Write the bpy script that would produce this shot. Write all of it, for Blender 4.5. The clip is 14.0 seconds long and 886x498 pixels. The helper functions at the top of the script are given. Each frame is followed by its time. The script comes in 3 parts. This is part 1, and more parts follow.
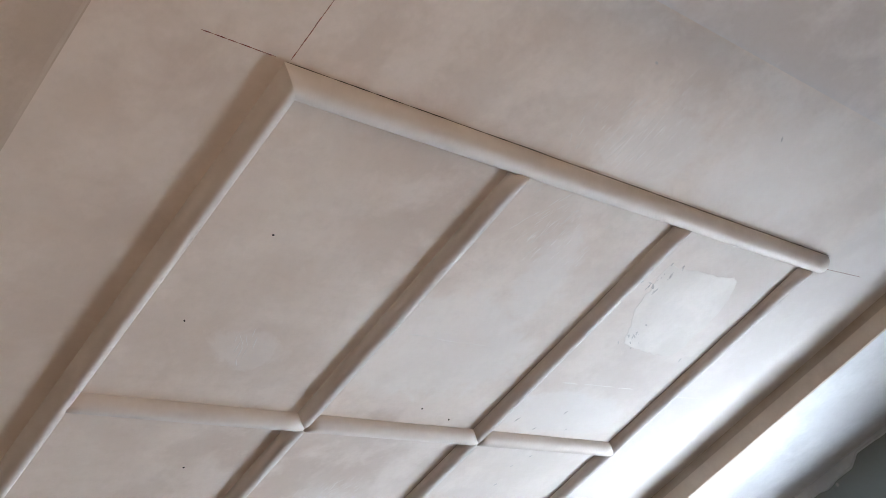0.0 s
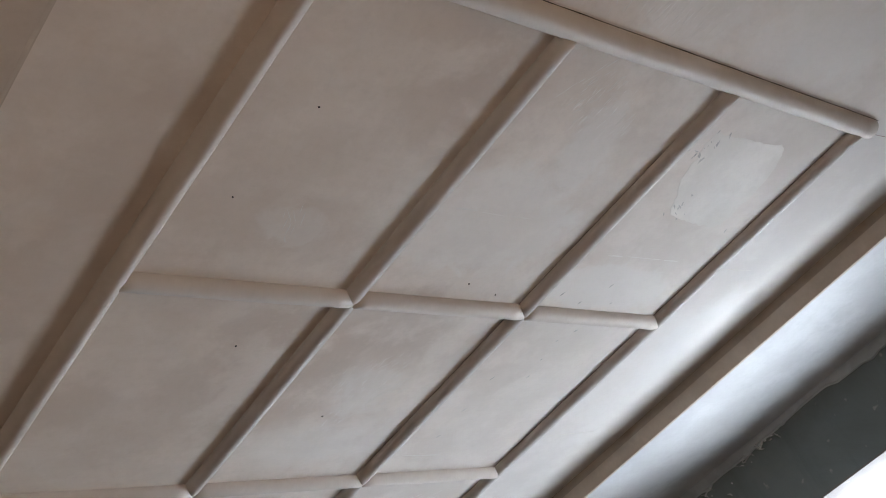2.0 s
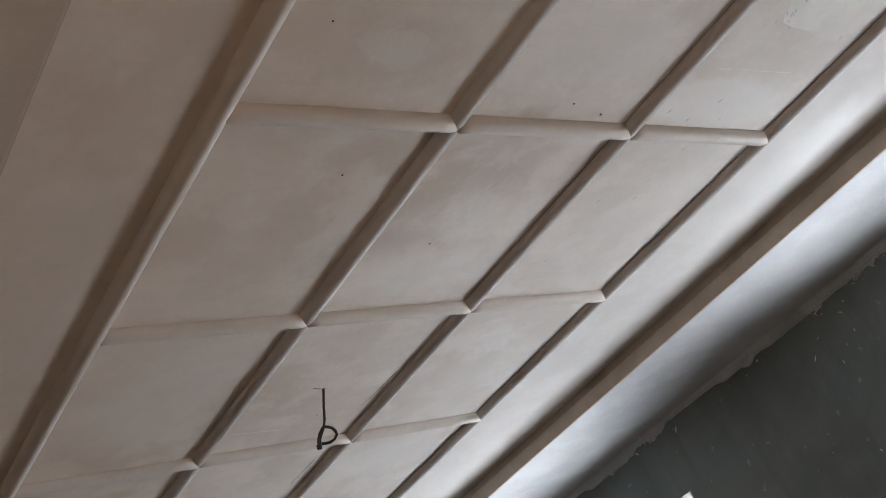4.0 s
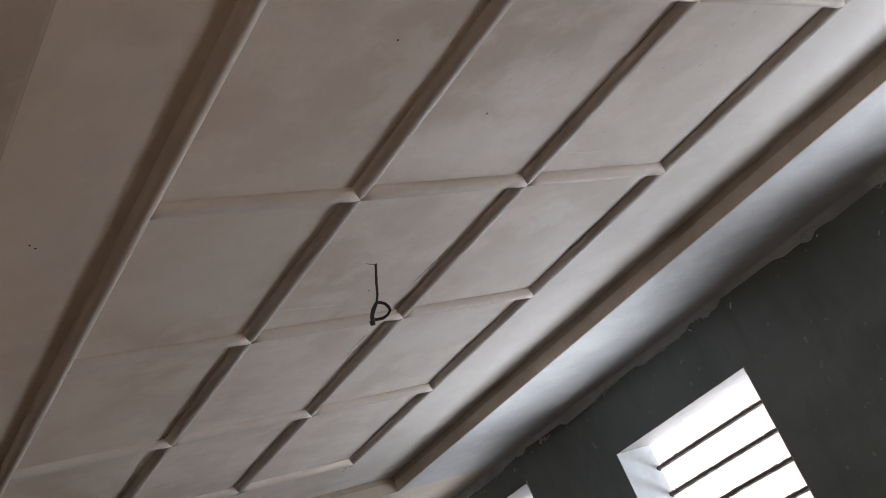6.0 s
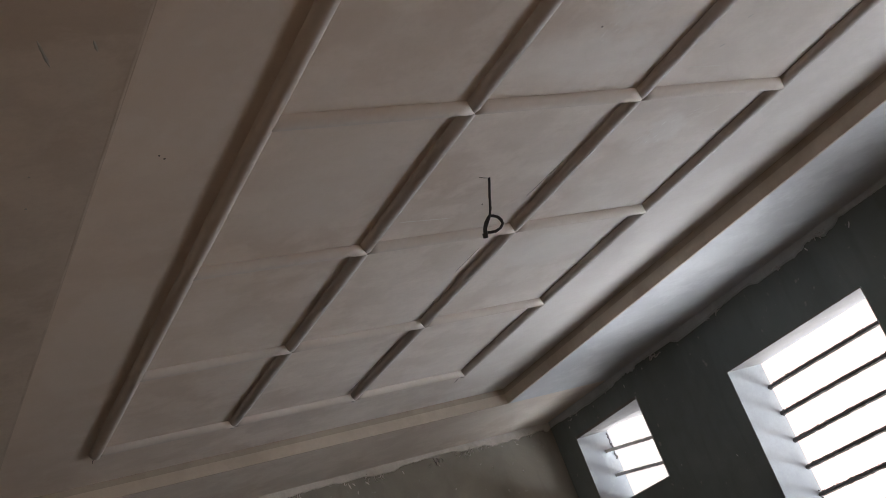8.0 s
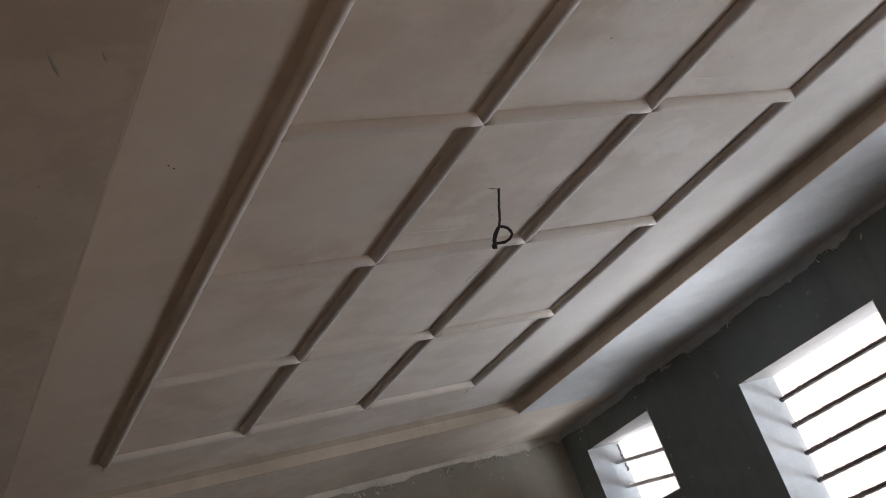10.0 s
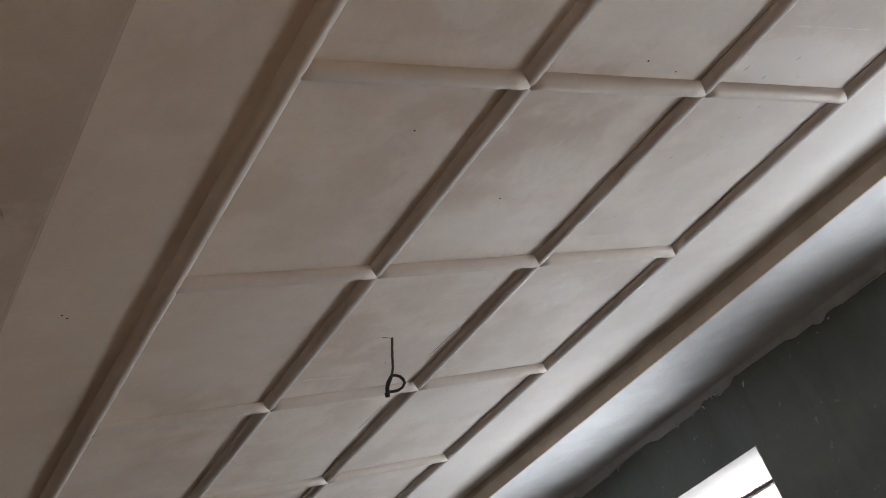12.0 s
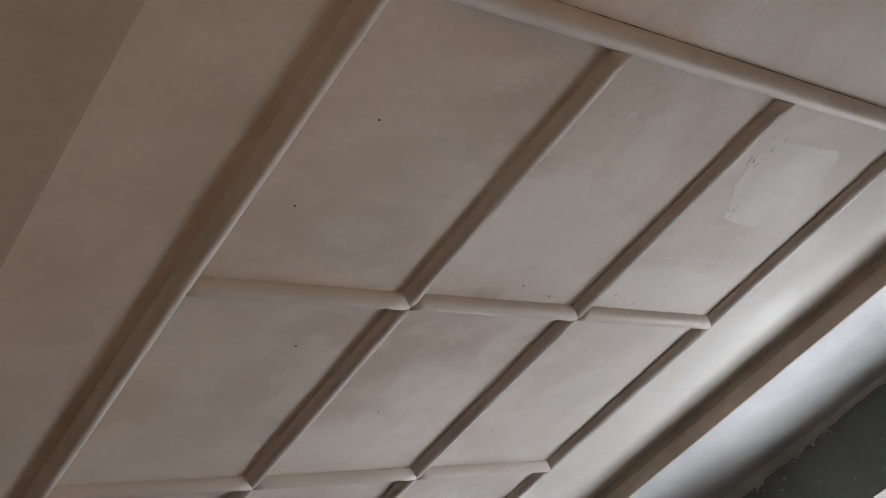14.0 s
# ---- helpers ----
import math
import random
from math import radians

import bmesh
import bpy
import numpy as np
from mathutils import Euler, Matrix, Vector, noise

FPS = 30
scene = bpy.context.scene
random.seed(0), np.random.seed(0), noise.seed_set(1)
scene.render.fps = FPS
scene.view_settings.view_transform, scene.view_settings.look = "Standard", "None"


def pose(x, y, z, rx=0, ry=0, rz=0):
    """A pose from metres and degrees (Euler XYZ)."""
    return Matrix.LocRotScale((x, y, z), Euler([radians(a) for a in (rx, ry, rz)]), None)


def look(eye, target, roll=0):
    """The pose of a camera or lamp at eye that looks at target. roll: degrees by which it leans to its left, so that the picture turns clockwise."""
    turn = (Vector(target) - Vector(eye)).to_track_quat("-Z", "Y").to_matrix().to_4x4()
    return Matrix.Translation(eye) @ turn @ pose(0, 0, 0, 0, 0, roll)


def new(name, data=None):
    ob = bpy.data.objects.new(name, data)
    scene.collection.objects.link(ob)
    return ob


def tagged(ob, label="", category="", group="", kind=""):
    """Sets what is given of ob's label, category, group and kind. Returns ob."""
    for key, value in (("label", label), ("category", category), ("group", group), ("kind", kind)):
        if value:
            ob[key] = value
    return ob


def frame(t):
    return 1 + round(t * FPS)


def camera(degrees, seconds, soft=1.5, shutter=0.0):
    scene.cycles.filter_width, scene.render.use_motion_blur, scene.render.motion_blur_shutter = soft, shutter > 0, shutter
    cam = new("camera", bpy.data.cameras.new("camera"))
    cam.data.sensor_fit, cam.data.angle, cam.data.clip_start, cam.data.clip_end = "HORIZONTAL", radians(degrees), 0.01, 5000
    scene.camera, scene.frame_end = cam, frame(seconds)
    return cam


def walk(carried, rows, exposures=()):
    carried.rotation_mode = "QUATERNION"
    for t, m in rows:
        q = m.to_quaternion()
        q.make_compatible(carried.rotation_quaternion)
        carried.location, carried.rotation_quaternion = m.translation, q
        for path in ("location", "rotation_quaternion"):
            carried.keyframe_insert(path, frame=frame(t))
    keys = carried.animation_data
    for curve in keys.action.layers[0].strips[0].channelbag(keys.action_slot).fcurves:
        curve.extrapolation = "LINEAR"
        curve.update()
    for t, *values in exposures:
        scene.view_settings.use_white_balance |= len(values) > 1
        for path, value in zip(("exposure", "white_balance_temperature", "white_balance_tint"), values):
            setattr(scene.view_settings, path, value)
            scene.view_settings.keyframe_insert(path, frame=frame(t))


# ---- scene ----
cam = camera(41.7, 14.0, soft=0.6)
PATH = [
    (0, (-1.7170, -1.6374, 1.6189), (-0.3285, -0.7752, 2.7716), -29.06),
    (0.5, (-1.7243, -1.6179, 1.6243), (-0.3340, -0.7425, 2.7649), -29.14),
    (1, (-1.7292, -1.6001, 1.6273), (-0.3406, -0.6739, 2.7291), -28.62),
    (1.5, (-1.7282, -1.5859, 1.6232), (-0.3437, -0.6303, 2.7048), -28.64),
    (2, (-1.7265, -1.5723, 1.6110), (-0.3479, -0.5621, 2.6496), -28.22),
    (2.5, (-1.7230, -1.5637, 1.6069), (-0.3656, -0.4951, 2.6147), -27.69),
    (3, (-1.7182, -1.5369, 1.6079), (-0.3826, -0.3979, 2.5666), -27.23),
    (3.5, (-1.7242, -1.5335, 1.6042), (-0.4272, -0.3164, 2.5189), -26.57),
    (4, (-1.7281, -1.5193, 1.6125), (-0.4606, -0.2498, 2.4968), -26.15),
    (6.5, (-1.6931, -1.4094, 1.6689), (-0.5284, 0.0541, 2.3772), -23.83),
    (7, (-1.7127, -1.4292, 1.6477), (-0.6162, 0.0925, 2.3420), -22.71),
    (7.5, (-1.7324, -1.4415, 1.6356), (-0.6892, 0.1248, 2.3129), -21.78),
    (10, (-1.7198, -1.4547, 1.6302), (-0.7109, 0.1202, 2.3386), -20.81),
    (10.5, (-1.7167, -1.4646, 1.6424), (-0.6659, 0.0718, 2.3740), -21.28),
    (11, (-1.7176, -1.4874, 1.6382), (-0.6331, 0.0055, 2.4095), -21.68),
    (11.5, (-1.7283, -1.5127, 1.6376), (-0.6109, -0.0669, 2.4507), -22.41),
    (12, (-1.7399, -1.5495, 1.6327), (-0.5702, -0.1657, 2.4795), -23.01),
    (12.5, (-1.7448, -1.5842, 1.6243), (-0.5209, -0.2661, 2.4989), -23.63),
    (13, (-1.7572, -1.6117, 1.6270), (-0.4844, -0.3841, 2.5613), -24.50),
    (13.5, (-1.7655, -1.6171, 1.6406), (-0.4626, -0.4629, 2.6257), -25.40),
    (14, (-1.7728, -1.6352, 1.6297), (-0.4582, -0.5508, 2.6765), -26.05),
]
walk(cam, [(t, look(eye, target, roll)) for t, eye, target, roll in PATH],
     [(0, 2.42, 6600, 15), (1.5, 2.03, 6750, 15), (3, 1.45, 7100, 18), (4, 1.57, 7150, 17), (6.5, 1.18, 7350, 20), (7.5, 1.04, 7400, 20),
      (10, 1.08, 7450, 20), (11, 1.1, 7450, 18), (12.5, 1.5, 7400, 18), (14, 1.36, 7450, 18)])

# ---- world, sun, lamps standing in for daylight ----
world = bpy.data.worlds.new("world")
scene.world = world
world.use_nodes = True
wn = world.node_tree
sky = wn.nodes.new("ShaderNodeTexSky")
sky.sky_type, sky.sun_disc = "NISHITA", False
sky.dust_density, sky.ozone_density = 6.0, 0.5
sky.sun_elevation, sky.sun_rotation = radians(48), radians(215)
wn.nodes["Background"].inputs["Strength"].default_value = 0.12
haze = wn.nodes.new("ShaderNodeMix")
haze.data_type, haze.inputs[0].default_value, haze.inputs[7].default_value = "RGBA", 0.6, (6.3, 5.9, 5.95, 1)
wn.links.new(sky.outputs[0], haze.inputs[6])
wn.links.new(haze.outputs[2], wn.nodes["Background"].inputs["Color"])


def sun_lamp():
    data = bpy.data.lights.new("sun", "SUN")
    data.energy, data.angle, data.color = 4.0, radians(0.5), (1.0, 0.95, 0.88)
    az, el = radians(215), radians(48)
    way = Vector((math.sin(az) * math.cos(el), math.cos(az) * math.cos(el), math.sin(el)))
    ob = new("sun", data)
    ob.matrix_world = look(way * 30, (0, 0, 0))


def stand_in_lamp(name, centre, aim, width, height, watts, color):
    """An unseen area lamp, added to stand in for daylight."""
    data = bpy.data.lights.new(name, "AREA")
    data.shape, data.size, data.size_y = "RECTANGLE", width, height
    data.energy, data.color = watts, color
    ob = new(name, data)
    ob.matrix_world = look(centre, aim)
    return ob


# plan of the room, in metres
# X_LEFT is an unseen wall, brought close to throw light back.
X_LEFT, X_RIGHT, Y_NEAR, Y_END = -2.7, 2.40, -3.4, 4.48
Z_CEIL, Z_SOFFIT, Z_TOP = 3.03, 2.945, 3.18
TRAY = (-1.02, 1.702, -1.28, 3.763)
RAIL_X = (-0.595, 0.004, 0.598, 1.204)
RAIL_Y = (-0.824, 0.003, 0.824, 1.646, 2.460, 3.278)
WALL = 0.235
# openings: along from, along to, sill, head
# W3's south edge is out of view, set by the light it lets in.
W1, W2, W3 = (1.88, 2.86, 1.1, 2.612), (3.595, 4.27, 2.297, 2.773), (-0.3, 0.59, 1.1, 2.606)
# Doorway out of view, added for the fill lamp.
DOOR = (-2.3, -0.9, 0.0, 2.1)

sun_lamp()
COOL, WARM = (0.71, 0.865, 1.0), (1.0, 0.80, 0.62)
# Two unseen lamp panels outside replace light bounced up off the ground.
stand_in_lamp("daylight_east", (5.8, 0.8, 0.35), (4.8, 0.8, 0.85), 20.0, 0.7, 500, COOL)
stand_in_lamp("daylight_ground", (4.6, 0.8, -0.2), (4.6, 0.8, 2.0), 2.8, 18.0, 620, COOL)
# Warm fill lamp in the added doorway.
stand_in_lamp("door_fill", ((DOOR[0] + DOOR[1]) / 2, Y_NEAR - 0.1, 1.05), ((DOOR[0] + DOOR[1]) / 2, 0, 1.05), 1.35, 2.0, 2.8, WARM)


# ---- materials ----
def material(name, build):
    mat = bpy.data.materials.new(name)
    mat.use_nodes = True
    nt = mat.node_tree
    build(nt, nt.nodes["Principled BSDF"])
    return mat


def node(nt, kind, **values):
    n = nt.nodes.new(kind)
    for key, value in values.items():
        n.inputs[key].default_value = value
    return n


def noise_tex(nt, scale, detail=5.0, rough=0.6, distortion=0.0, stretch=None):
    co = nt.nodes.new("ShaderNodeTexCoord")
    n = node(nt, "ShaderNodeTexNoise", Scale=scale, Detail=detail, Roughness=rough, Distortion=distortion)
    if stretch:
        mp = node(nt, "ShaderNodeMapping", Scale=stretch[0], Rotation=stretch[1])
        nt.links.new(co.outputs["Object"], mp.inputs["Vector"])
        nt.links.new(mp.outputs[0], n.inputs["Vector"])
    else:
        nt.links.new(co.outputs["Object"], n.inputs["Vector"])
    return n.outputs["Fac"]


def ramp(nt, fac, stops):
    n = nt.nodes.new("ShaderNodeValToRGB")
    els = n.color_ramp.elements
    while len(els) < len(stops):
        els.new(0.5)
    for e, (at, c) in zip(els, stops):
        e.position = at
        e.color = (*c, 1) if len(c) == 3 else c
    nt.links.new(fac, n.inputs[0])
    return n.outputs["Color"]


def grey(v):
    return (v, v, v)


def mix(nt, fac, a, b, blend="MIX"):
    n = nt.nodes.new("ShaderNodeMix")
    n.data_type, n.blend_type = "RGBA", blend
    for sock, v in ((n.inputs[0], fac), (n.inputs[6], a), (n.inputs[7], b)):
        if hasattr(v, "links"):
            nt.links.new(v, sock)
        elif isinstance(v, (int, float)):
            sock.default_value = v
        else:
            sock.default_value = (*v, 1)
    return n.outputs[2]


def bump(nt, bsdf, heights):
    """Chain of (height, strength, metres)."""
    last = None
    for h, strength, dist in heights:
        n = node(nt, "ShaderNodeBump", Strength=strength, Distance=dist)
        nt.links.new(h, n.inputs["Height"])
        if last:
            nt.links.new(last, n.inputs["Normal"])
        last = n.outputs[0]
    nt.links.new(last, bsdf.inputs["Normal"])


def spot_mask(nt, centre, size, turn, edge, ragged):
    """1 inside an uneven oval on the ceiling, 0 outside."""
    co = nt.nodes.new("ShaderNodeTexCoord")
    mp = node(nt, "ShaderNodeMapping", Location=(*centre, 0), Rotation=(0, 0, turn), Scale=(*size, 50.0))
    mp.vector_type = "TEXTURE"
    nt.links.new(co.outputs["Object"], mp.inputs["Vector"])
    flat = nt.nodes.new("ShaderNodeVectorMath")
    flat.operation, flat.inputs[1].default_value = "MULTIPLY", (1, 1, 0)
    nt.links.new(mp.outputs[0], flat.inputs[0])
    ln = nt.nodes.new("ShaderNodeVectorMath")
    ln.operation = "LENGTH"
    nt.links.new(flat.outputs[0], ln.inputs[0])
    wob = noise_tex(nt, 14.0, 5, 0.62, 0.6)
    add = nt.nodes.new("ShaderNodeMath")
    add.operation, add.inputs[1].default_value = "MULTIPLY_ADD", ragged
    nt.links.new(wob, add.inputs[0])
    nt.links.new(ln.outputs["Value"], add.inputs[2])
    return ramp(nt, add.outputs[0], [(0.5 + ragged * 0.5 - edge, grey(1)), (0.5 + ragged * 0.5 + edge, grey(0))])


def darker(nt, a, b, kind="MAXIMUM"):
    n = nt.nodes.new("ShaderNodeMath")
    n.operation = kind
    for sock, v in zip(n.inputs, (a, b)):
        if isinstance(v, float):
            sock.default_value = v
        else:
            nt.links.new(v, sock)
    return n.outputs[0]


# patches of fresh putty: centre, reach, turn, soft edge, raggedness; fields of trowel strokes likewise
SPOTS = (((-0.285, -0.20), (0.20, 0.11), 0.2, 0.10, 0.9), ((0.33, -0.56), (0.16, 0.34), -0.3, 0.16, 0.9),
         ((0.31, 0.37), (0.20, 0.26), -0.5, 0.2, 0.9), ((0.88, 1.06), (0.14, 0.2), -0.6, 0.12, 0.8),
         ((0.86, -0.12), (0.5, 0.19), 0.0, 0.05, 0.4), ((0.30, -0.98), (0.30, 0.34), 0.2, 0.2, 0.9), ((0.75, -1.05), (0.5, 0.3), 0.1, 0.2, 0.7),
         ((1.5, 0.1), (0.3, 0.5), 0.0, 0.08, 0.5), ((0.3, 0.62), (0.55, 0.2), 0.0, 0.2, 0.6), ((0.2, -0.3), (0.6, 0.35), 0.1, 0.06, 0.5), ((-0.82, 0.62), (0.30, 0.86), 0.0, 0.04, 0.25),
         ((-0.80, 2.1), (0.30, 0.9), 0.0, 0.05, 0.3), ((0.9, 1.9), (0.5, 0.3), 0.2, 0.15, 0.6), ((-0.3, 1.2), (0.4, 0.5), 0.2, 0.15, 0.7))
STROKES = (((0.29, 0.50), (0.12, 0.12), 0, 0.2, 0.8), ((0.24, -1.02), (0.30, 0.26), 0.3, 0.2, 0.8), ((0.26, -0.68), (0.26, 0.18), 0.2, 0.2, 0.8), 
           ((0.30, 0.33), (0.22, 0.24), 0, 0.2, 0.8), ((0.86, 1.07), (0.17, 0.20), 0, 0.2, 0.8))


def putty_mat(tone_a, tone_b, rough_lo, rough_hi, marked=False):
    def build(nt, b):
        big = noise_tex(nt, 1.7, 4, 0.55, 0.15)
        mid = noise_tex(nt, 6.0, 6, 0.6, 0.2)
        sweep = noise_tex(nt, 5.0, 5, 0.6, 0.4, ((1.0, 5.0, 1.0), (0, 0, 0.7)))
        col = ramp(nt, big, [(0.36, tone_a), (0.62, tone_b)])
        col = mix(nt, ramp(nt, mid, [(0.46, grey(0)), (0.60, grey(0.55))]), col, tuple(min(1, 1.10 * c) for c in tone_b))
        col = mix(nt, ramp(nt, sweep, [(0.5, grey(0)), (0.8, grey(0.16))]), col, tuple(0.86 * c for c in tone_a))
        grain = noise_tex(nt, 55.0, 4, 0.7)
        col = mix(nt, ramp(nt, grain, [(0.45, grey(0)), (0.72, grey(0.16))]), col, tuple(0.80 * c for c in tone_a))
        rough = ramp(nt, mid, [(0.4, grey(rough_hi)), (0.7, grey(rough_lo))])
        heights = [(big, 0.09, 0.02), (sweep, 0.025, 0.006), (noise_tex(nt, 160, 3), 0.12, 0.001)]
        if marked:
            patch = None
            for spot in SPOTS:
                m = spot_mask(nt, *spot)
                patch = m if patch is None else darker(nt, patch, m)
            fresh = darker(nt, patch, 0.42, "MULTIPLY")
            col = mix(nt, fresh, col, (0.80, 0.775, 0.75))
            rough = mix(nt, darker(nt, patch, 0.8, "MULTIPLY"), rough, grey(0.56))
            # Window light painted in: paler, cooler putty along the east strip.
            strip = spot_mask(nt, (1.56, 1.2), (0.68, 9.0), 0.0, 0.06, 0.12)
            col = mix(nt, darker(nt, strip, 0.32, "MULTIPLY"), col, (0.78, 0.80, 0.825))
            # Warm, dimmer west light painted in as browner putty, not a bare coat.
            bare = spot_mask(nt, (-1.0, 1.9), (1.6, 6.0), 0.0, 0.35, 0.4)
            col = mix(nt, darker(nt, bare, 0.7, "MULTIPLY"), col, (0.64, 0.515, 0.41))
            # Wider reach of window light painted in: paler, greyer putty to the east.
            pale_east = spot_mask(nt, (1.35, 1.2), (1.7, 14.0), 0.0, 0.22, 0.25)
            col = mix(nt, darker(nt, pale_east, 0.35, "MULTIPLY"), col, (0.74, 0.735, 0.735))
            field = None
            for spot in STROKES:
                m = spot_mask(nt, *spot)
                field = m if field is None else darker(nt, field, m)
            lines = noise_tex(nt, 26.0, 4, 0.62, 0.3, ((7.0, 1.0, 1.0), (0, 0, 0.0)))
            cut = darker(nt, ramp(nt, lines, [(0.58, grey(0)), (0.70, grey(1))]), field, "MULTIPLY")
            heights += [(patch, 0.3, 0.001), (cut, 0.5, 0.0012)]
            col = mix(nt, darker(nt, cut, 0.7, "MULTIPLY"), col, (0.88, 0.865, 0.85))
        nt.links.new(col, b.inputs["Base Color"])
        nt.links.new(rough, b.inputs["Roughness"])
        b.inputs["Specular IOR Level"].default_value = 0.38
        bump(nt, b, heights)
    return build


def raw_plaster(low, high):
    return lambda nt, b: half_round_plaster(nt, b, low, high)


def half_round_plaster(nt, b, low, high):
    big = noise_tex(nt, 3.0, 5, 0.6, 0.5)
    fine = noise_tex(nt, 40.0, 4, 0.6)
    col = ramp(nt, big, [(0.35, low), (0.65, high)])
    col = mix(nt, ramp(nt, fine, [(0.5, grey(0)), (0.8, grey(0.3))]), col, (0.70, 0.66, 0.62))
    nt.links.new(col, b.inputs["Base Color"])
    b.inputs["Roughness"].default_value = 0.55
    bump(nt, b, [(big, 0.3, 0.008), (fine, 0.15, 0.001)])


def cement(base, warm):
    def build(nt, b):
        big = noise_tex(nt, 1.3, 6, 0.6, 0.8)
        runs = noise_tex(nt, 3.0, 5, 0.65, 0.3, ((3.0, 3.0, 0.7), (0, 0, 0)))
        fine = noise_tex(nt, 70, 5, 0.7)
        col = ramp(nt, big, [(0.3, tuple(0.75 * c for c in base)), (0.55, base), (0.75, warm)])
        col = mix(nt, ramp(nt, runs, [(0.5, grey(0)), (0.8, grey(0.5))]), col, tuple(0.65 * c for c in base))
        spots = noise_tex(nt, 22, 2, 0.4)
        col = mix(nt, ramp(nt, spots, [(0.71, grey(0)), (0.76, grey(0.5))]), col, (0.45, 0.44, 0.42))
        nt.links.new(col, b.inputs["Base Color"])
        b.inputs["Roughness"].default_value = 0.8
        bump(nt, b, [(big, 0.3, 0.02), (fine, 0.35, 0.002)])
    return build


def plain(color, rough=0.6, metal=0.0, scale=30.0, spread=0.25):
    def build(nt, b):
        f = noise_tex(nt, scale, 5, 0.6)
        nt.links.new(ramp(nt, f, [(0.3, tuple((1 - spread) * c for c in color)), (0.7, tuple(min(1, (1 + spread) * c) for c in color))]), b.inputs["Base Color"])
        b.inputs["Roughness"].default_value, b.inputs["Metallic"].default_value = rough, metal
        bump(nt, b, [(f, 0.3, 0.002)])
    return build


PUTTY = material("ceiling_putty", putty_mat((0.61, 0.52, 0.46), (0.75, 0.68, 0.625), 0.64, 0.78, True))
PLASTER = material("moulding_plaster", raw_plaster((0.585, 0.52, 0.47), (0.67, 0.61, 0.56)))
# Greyer PLASTER for three long rails: partly their west sides' shade, as colour.
GREYED = material("moulding_plaster_grey", raw_plaster((0.55, 0.512, 0.487), (0.64, 0.605, 0.58)))
# West, north and south border tones carry each side's light in the colour.
WEST = material("west_border_putty", putty_mat((0.465, 0.375, 0.30), (0.55, 0.46, 0.38), 0.6, 0.75))
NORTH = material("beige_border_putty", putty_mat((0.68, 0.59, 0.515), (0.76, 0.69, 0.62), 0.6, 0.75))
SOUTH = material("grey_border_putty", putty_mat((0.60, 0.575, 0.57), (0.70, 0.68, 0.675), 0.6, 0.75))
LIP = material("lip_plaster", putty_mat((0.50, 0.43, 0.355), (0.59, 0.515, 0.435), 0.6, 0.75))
# Darker copy of LIP: the set-back band's shade is put into the colour.
COVE = material("lip_plaster_shaded", putty_mat((0.37, 0.315, 0.26), (0.45, 0.39, 0.325), 0.65, 0.8))
EDGE = material("pale_putty_edge", putty_mat((0.56, 0.53, 0.49), (0.72, 0.69, 0.65), 0.5, 0.7))
# East border is paler and bluer: window light and cool shade put into its colour.
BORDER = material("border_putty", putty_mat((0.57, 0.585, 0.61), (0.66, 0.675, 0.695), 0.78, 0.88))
PATCH = material("fresh_putty", putty_mat((0.70, 0.66, 0.62), (0.75, 0.715, 0.68), 0.56, 0.68))
NICK = material("grey_nick", plain((0.53, 0.51, 0.495), 0.8, 0.0, 60, 0.2))
# Darker, bluer than the end wall's cement: this backlit wall's shade is in it.
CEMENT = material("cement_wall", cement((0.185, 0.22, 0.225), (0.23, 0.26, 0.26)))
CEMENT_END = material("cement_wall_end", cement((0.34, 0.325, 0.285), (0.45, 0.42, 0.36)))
# Floor is out of view; its brown is set for warm bounce upward.
FLOOR = material("bounce_floor", cement((0.145, 0.12, 0.098), (0.18, 0.15, 0.125)))
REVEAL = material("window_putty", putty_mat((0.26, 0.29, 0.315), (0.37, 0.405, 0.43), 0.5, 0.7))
SLAT = material("slat_plaster", putty_mat((0.68, 0.68, 0.68), (0.80, 0.80, 0.795), 0.6, 0.75))
IRON = material("rusty_iron", plain((0.10, 0.095, 0.095), 0.75, 0.1, 60))
WIRE = material("black_cable", plain((0.012, 0.012, 0.012), 0.45, 0.0, 80))
CHALK = material("red_chalk", plain((0.22, 0.06, 0.045), 0.9, 0.0, 120, 0.5))
# For drawn lines and specks, and for gap shade painted along three rails.
DARK_MARK = material("pencil", plain((0.05, 0.04, 0.035), 0.9, 0.0, 120, 0.5))
# For walls out of view, toned by the bounce light they give.
UNSEEN_WALL = material("pale_wall", putty_mat((0.40, 0.35, 0.295), (0.47, 0.415, 0.355), 0.6, 0.8))
# Putty smear; its blue-grey also holds the cool shade of the wall top.
SMEAR = material("grey_putty_smear", putty_mat((0.42, 0.47, 0.51), (0.56, 0.61, 0.65), 0.55, 0.75))
PINK = material("pink_paint", plain((0.70, 0.585, 0.63), 0.85, 0.0, 3.0, 0.04))
# Window heads' shade put into the colour; the heads are puttied like the reveals.
LINTEL = material("lintel_putty_shaded", cement((0.205, 0.197, 0.195), (0.25, 0.24, 0.238)))
EARTH = material("dry_earth", cement((0.32, 0.26, 0.19), (0.36, 0.30, 0.22)))


# ---- mesh helpers ----
def box(bm, x0, x1, y0, y1, z0, z1):
    vs = [bm.verts.new((x, y, z)) for x in (x0, x1) for y in (y0, y1) for z in (z0, z1)]
    for f in ((0, 1, 3, 2), (4, 6, 7, 5), (0, 4, 5, 1), (2, 3, 7, 6), (0, 2, 6, 4), (1, 5, 7, 3)):
        bm.faces.new([vs[i] for i in f])


